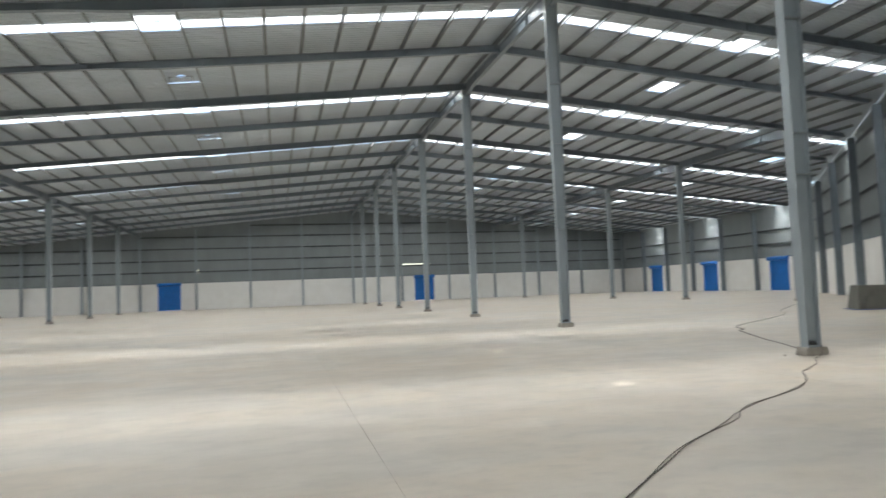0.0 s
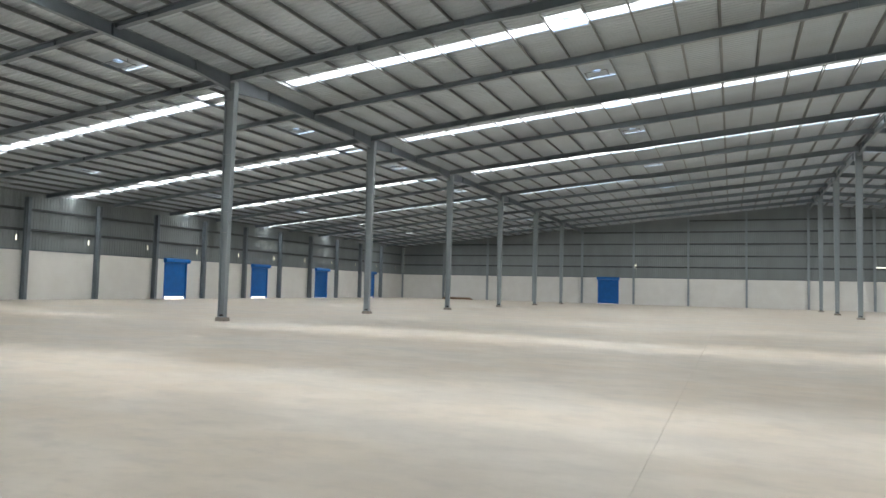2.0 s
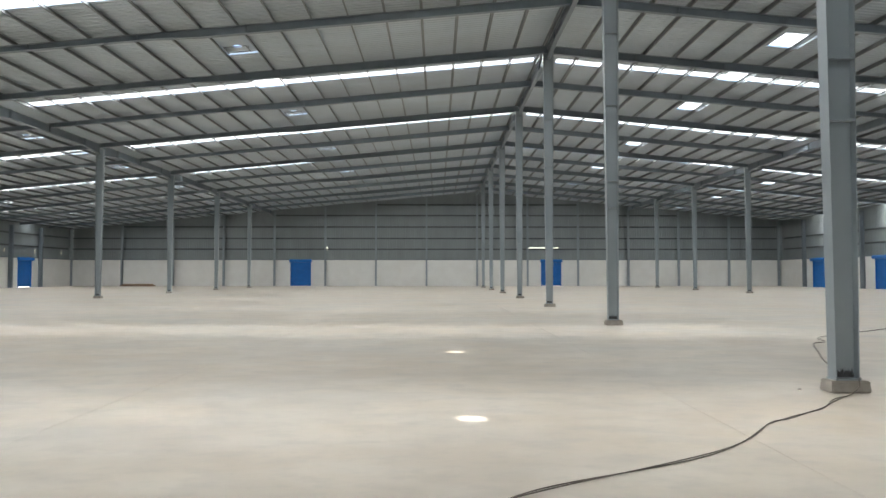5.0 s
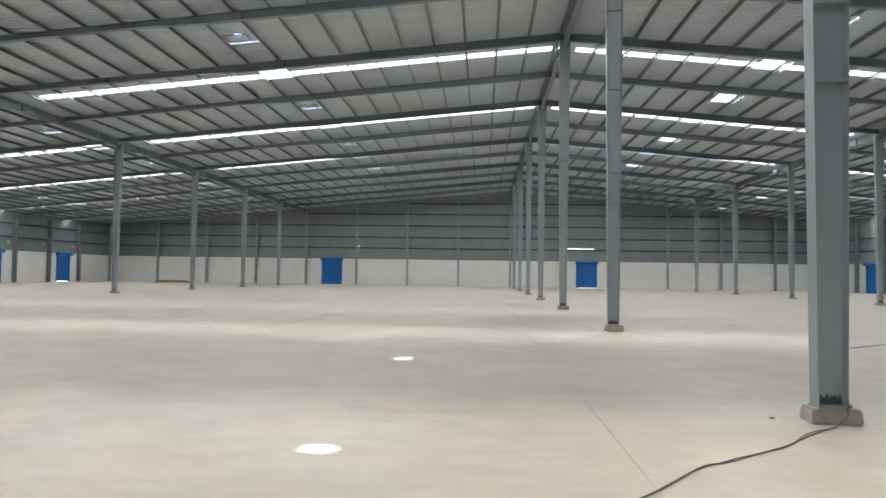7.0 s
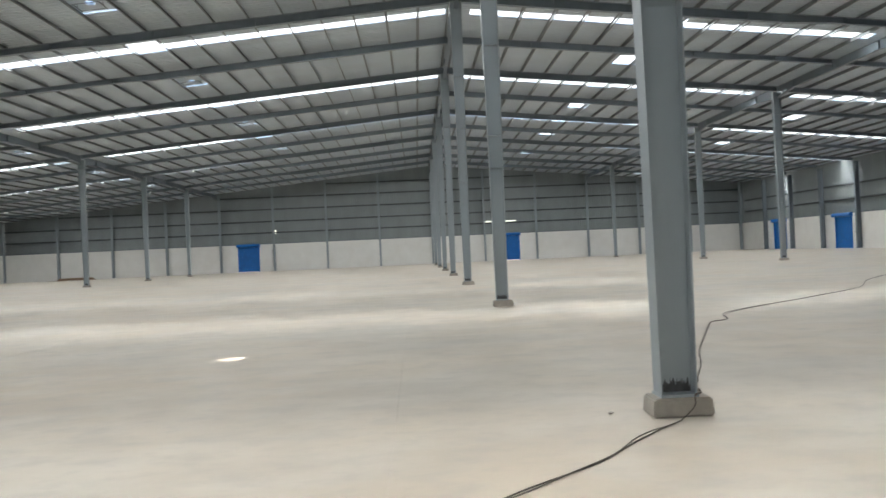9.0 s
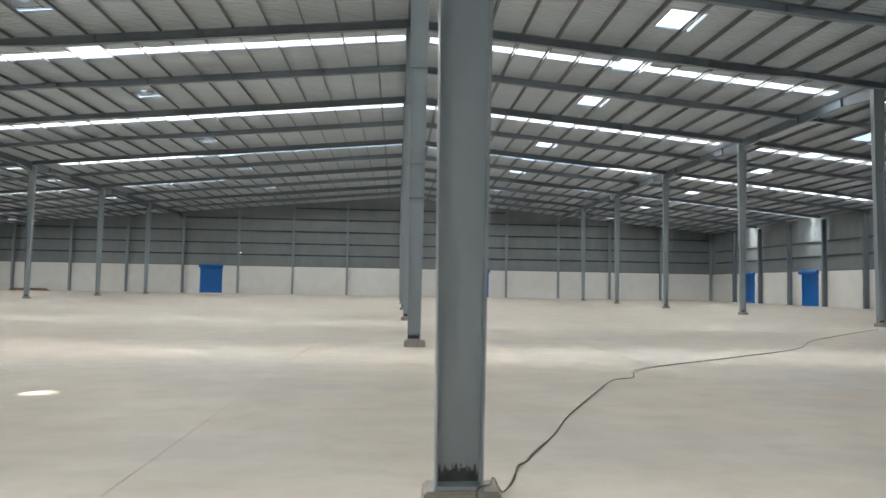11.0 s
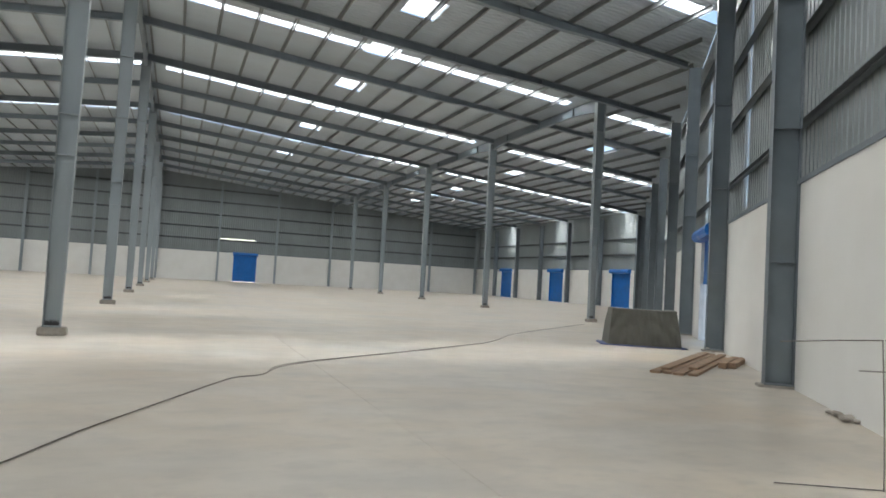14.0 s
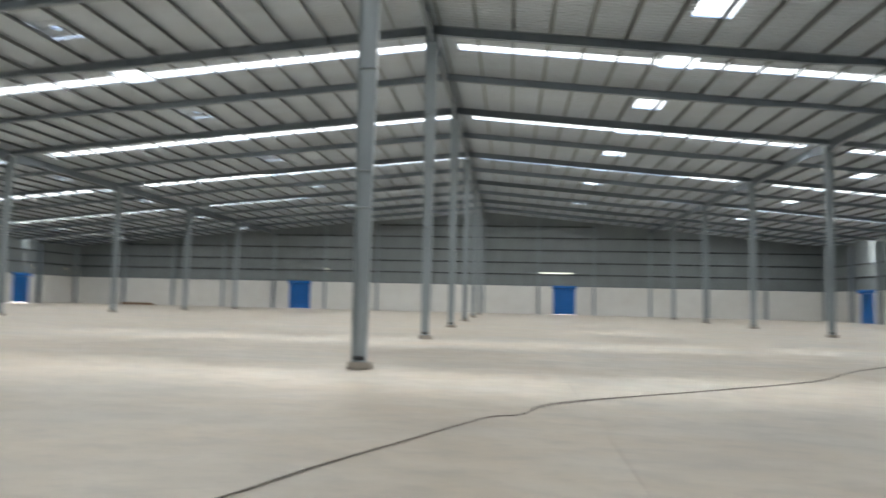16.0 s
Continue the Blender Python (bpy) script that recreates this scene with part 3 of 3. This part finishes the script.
for x, y, top in ((XR + 0.14, Y1 + 0.14, roof_z(XR)), (XL - 0.14, Y1 + 0.14, roof_z(XL)), (XR + 0.16, BEND - 0.15, roof_z(XR)),
                  (XL - 0.14, Y0 - 0.14, roof_z(XL)), (SLANT0.x + 0.14, Y0 - 0.16, roof_z(SLANT0.x))):
    bm = one_box((x - 0.13, y - 0.13, 0), (x + 0.13, y + 0.13, top + 0.1))
    tagged(part("trim", bm, CLAD), "grey metal corner flashing of the cladding", "trim", kind="structure")


# ---- loose things ----
def smooth_line(pts, per=8):
    """Points along a smooth curve through pts."""
    ps = [Vector(p) for p in pts]
    out = []
    for i in range(len(ps) - 1):
        a, b, c, d = ps[max(i - 1, 0)], ps[i], ps[i + 1], ps[min(i + 2, len(ps) - 1)]
        for k in range(per):
            t = k / per
            out.append(0.5 * ((2 * b) + (c - a) * t + (2 * a - 5 * b + 4 * c - d) * t * t + (3 * b - a - 3 * c + d) * t ** 3))
    return out + [ps[-1]]


def tube(bm, line, r, n=6):
    rings = []
    for i, p in enumerate(line):
        d = (line[min(i + 1, len(line) - 1)] - line[max(i - 1, 0)]).normalized()
        side_ = d.cross(Vector((0, 0, 1)))
        if side_.length < 0.05:
            side_ = Vector((1, 0, 0))
        side_.normalize()
        up = side_.cross(d)
        rings.append([bm.verts.new(p + r * (math.cos(a) * side_ + math.sin(a) * up)) for a in (2 * math.pi * j / n for j in range(n))])
    for a, b in zip(rings, rings[1:]):
        for j in range(n):
            bm.faces.new((a[j], a[(j + 1) % n], b[(j + 1) % n], b[j]))
    bm.faces.new(rings[0]), bm.faces.new(rings[-1][::-1])


RUN = ((-10.6, -9.6), (-9.2, -8.3), (-7.8, -7.0), (-6.64, -5.91), (-5.43, -5.0), (-4.74, -4.36), (-3.03, -3.34), (-2.0, -2.24),
       (-1.63, -1.92), (-0.97, -1.34), (-0.38, -0.72), (0.62, 0.84), (0.8, 1.2), (1.26, 2.3), (1.9, 3.73), (3.03, 5.95),
       (3.55, 6.43), (4.21, 7.68), (7.18, 9.98), (9.99, 12.25), (12.29, 15.19), (15.6, 18.4), (19.3, 21.8))
cable = thing("power_cable", pose(0, 0, 0), "dusty black twin cable trailing across the concrete floor", "cable")
for j in range(2):
    rng = random.Random(30 + j)
    pts = []
    for i, (x, y) in enumerate(RUN):
        w = 0.03 if 1 < i < 20 else 0.01
        pts.append((x + rng.uniform(-w, w), y + rng.uniform(-w, w), 0.007 + 0.006 * j))
        if i == 10:           # up and over the corner of the pedestal
            pts += [(-0.10, -0.52, 0.02), (0.08, -0.40, 0.10), (0.12, -0.33, 0.175 + 0.01 * j), (0.21, -0.24, 0.18), (0.255, -0.08, 0.178), (0.36, 0.10, 0.03)]
    line = smooth_line(pts, 10)
    for i, q in enumerate(line):
        if q.z < 0.03:
            wob = noise.noise(Vector((i * 0.13, j * 7.0, 0))) * 0.035
            q.x += wob
            q.y -= wob * 0.7
            q.z = max(q.z, 0.007)
    bm = bmesh.new()
    tube(bm, line, 0.0052)
    part("strand", bm, CABLE, cable, smooth=True)

# covered stack: a tarpaulin draped over a low pile
base = thing("covered_stack", pose(15.05, 12.55, 0, 0, 0, -27.7), "pile covered with an olive grey draped tarpaulin", "tarpaulin")
bm = bmesh.new()
nx, nv = 60, 34
W, D, H = 1.03, 0.5, 1.06
grid = []
for i in range(nx + 1):
    row = []
    u = -1 + 2 * i / nx
    for j in range(nv + 1):
        v = j / nv                       # front hem, over the top, back hem
        if v < 0.42:
            t = v / 0.42
            y, z = -D - 0.16 * (1 - t), H * t
        elif v > 0.58:
            t = (1 - v) / 0.42
            y, z = D + 0.16 * (1 - t), H * t
        else:
            y, z = -D + 2 * D * (v - 0.42) / 0.16, H
        t = z / H
        fold = 0.045 * math.sin(u * 9 + 2.2 * t) * (1 - t) + 0.05 * math.sin(5 * (t + 0.9 * u * u) * 2.2) * t * (1 - t) * 2 + 0.04 * noise.noise(Vector((u * 4, v * 9, 2))) + 0.025 * noise.noise(Vector((u * 11 + 3 * v, v * 5, 7)))
        x = u * (W - 0.13 * t) + 0.012 * math.sin(14 * v)
        y += (fold if v < 0.5 else -fold)
        z += 0.02 * noise.noise(Vector((u * 3, y * 2, 5))) * t - 0.05 * t * (1 - abs(u)) * (0.42 < v < 0.58)
        row.append(bm.verts.new((x, y, max(z, 0.035))))
    grid.append(row)
for i in range(nx):
    for j in range(nv):
        bm.faces.new((grid[i][j], grid[i + 1][j], grid[i + 1][j + 1], grid[i][j + 1]))
for row in (grid[0], grid[-1]):
    bm.faces.new(row)
part("tarpaulin", bm, TARP, base)
bm = bmesh.new()
ring_n = 40
lo = []
for i in range(ring_n):
    a = 2 * math.pi * i / ring_n
    c, s_ = math.cos(a), math.sin(a)
    k = 1 / max(abs(c) / 1.2, abs(s_) / 0.78)
    k *= 1 + 0.07 * noise.noise(Vector((c * 3, s_ * 3, 9)))
    lo.append((bm.verts.new((k * c, k * s_, 0.002)), bm.verts.new((k * c, k * s_, 0.014 + 0.03 * abs(noise.noise(Vector((c * 5, s_ * 5, 1))))))))
for i in range(ring_n):
    a, b = lo[i], lo[(i + 1) % ring_n]
    bm.faces.new((a[0], b[0], b[1], a[1]))
bm.faces.new([p[1] for p in lo])
part("ground_sheet", bm, SHEETBLUE, base, "crumpled blue plastic ground sheet")


def plank(p, q, w, h, z0):
    """A sawn board from p to q with slightly uneven edges."""
    d = Vector((q[0] - p[0], q[1] - p[1], 0))
    bm = bmesh.new()
    soft_box(bm, (0, -w / 2, 0), (d.length, w / 2, h), 0.006)
    rng = random.Random(int(p[0] * 100))
    bmesh.ops.bisect_plane(bm, geom=bm.verts[:] + bm.edges[:] + bm.faces[:], plane_co=(d.length * 0.5, 0, 0), plane_no=(1, 0, 0))
    for v in bm.verts:
        v.co.y += 0.012 * math.sin(v.co.x * 1.7 + p[0])
    ob = part("plank", bm, TIMBER)
    ob.matrix_basis = pose(p[0], p[1], z0, 0, 0, math.degrees(math.atan2(d.y, d.x)))
    tagged(ob, "rough brown sawn timber plank lying on the floor", "plank", "loose planks")


for off, start, length, w, h, z in ((0.0, 0.0, 5.6, 0.19, 0.05, 0.0), (0.21, 0.1, 5.5, 0.18, 0.05, 0.0), (0.43, 0.05, 5.2, 0.2, 0.05, 0.0),
                                    (0.66, 0.2, 4.6, 0.18, 0.05, 0.0), (0.12, 0.35, 4.9, 0.17, 0.045, 0.0505), (0.55, 0.9, 4.2, 0.17, 0.045, 0.0505),
                                    (0.92, 2.3, 2.1, 0.16, 0.12, 0.0), (1.1, 2.5, 2.1, 0.15, 0.12, 0.0)):
    at = Vector((10.95, 6.84)) + Vector((0.62, -0.78)) * off + Vector((0.784, 0.62)) * start
    plank(at, at + Vector((0.784, 0.62)) * length, w, h, z)

# steel rod barrier by the wall
rods = thing("rod_barrier", pose(0, 0, 0), "thin dark steel rod barrier frame standing on the floor", "barrier")
for name, pts in (("post", ((7.82, 0.06, 0.0), (7.80, 0.06, 0.6), (7.76, 0.06, 1.24))),
                  ("foot", ((7.02, 0.44, 0.008), (7.82, 0.06, 0.008))),
                  ("foot", ((7.82, 0.05, 0.008), (8.05, -0.45, 0.008))),
                  ("rail", ((6.95, 0.36, 1.19), (7.4, 0.2, 1.225), (7.765, 0.06, 1.245))),
                  ("rail", ((7.77, 0.05, 1.245), (8.1, -0.35, 1.2), (8.4, -0.7, 1.13))),
                  ("rail", ((7.57, 0.12, 0.985), (7.78, 0.045, 0.985), (8.3, -0.3, 1.01)))):
    bm = bmesh.new()
    tube(bm, smooth_line(pts, 6), 0.0055)
    part(name, bm, ROD, rods, smooth=True)


def rubble(x, y, r, seed):
    bm = bmesh.new()
    bmesh.ops.create_icosphere(bm, subdivisions=2, radius=r)
    for v in bm.verts:
        v.co *= 1 + 0.5 * noise.noise(v.co * 9 + Vector((seed, 0, 0)))
        v.co.z *= 0.55
    low = min(v.co.z for v in bm.verts)
    ob = part("rubble", bm, CONCRETE)
    ob.matrix_basis = pose(x, y, -low)
    tagged(ob, "small broken lump of concrete by the wall", "rubble", "rubble lumps")


for i, (x, y, r) in enumerate(((10.62, 2.62, 0.06), (10.72, 2.78, 0.08), (10.8, 2.95, 0.05), (10.5, 2.45, 0.09), (10.55, 2.35, 0.05),
                               (-0.55, -0.1, 0.03), (16.3, 11.2, 0.1), (16.5, 11.35, 0.13), (16.75, 11.5, 0.1))):
    rubble(x, y, r, i * 3.7)

for i in range(3):
    x = -48.6 + 0.12 * i
    bm = one_box((0, 0, 0), (4.8 - 0.3 * i, 0.25, 0.1))
    ob = part("timber_baulk", bm, TIMBER)
    ob.matrix_basis = pose(x, Y1 - 1.6 + 0.02 * i, 0.101 * i)
    tagged(ob, "long dark timber baulk stacked before the far wall", "timber", "stacked baulks")

# added panels: brighter, glinting metal cladding imitated by daylight through a translucent sheet
for a, z, top in ((48.75, 49.45, 10.2), (56.1, 56.75, 9.6)):
    bm = bmesh.new()
    n = 5
    for i in range(n):
        w = (z - a + 0.1) / n
        box(bm, (a - 0.05 + w * i, -0.262 - 0.012 * (i % 2), 3.9), (a - 0.05 + w * (i + 1) - 0.002, -0.256 - 0.012 * (i % 2), top + 0.05))
    ob = part("cladding_glint_panel", bm, MILKY)
    ob.matrix_basis = wall_frame(SLANT0, SLANT1)
    tagged(ob, "tall translucent panel added to imitate bright glints on the metal cladding", "wall panel", "milky wall panels")
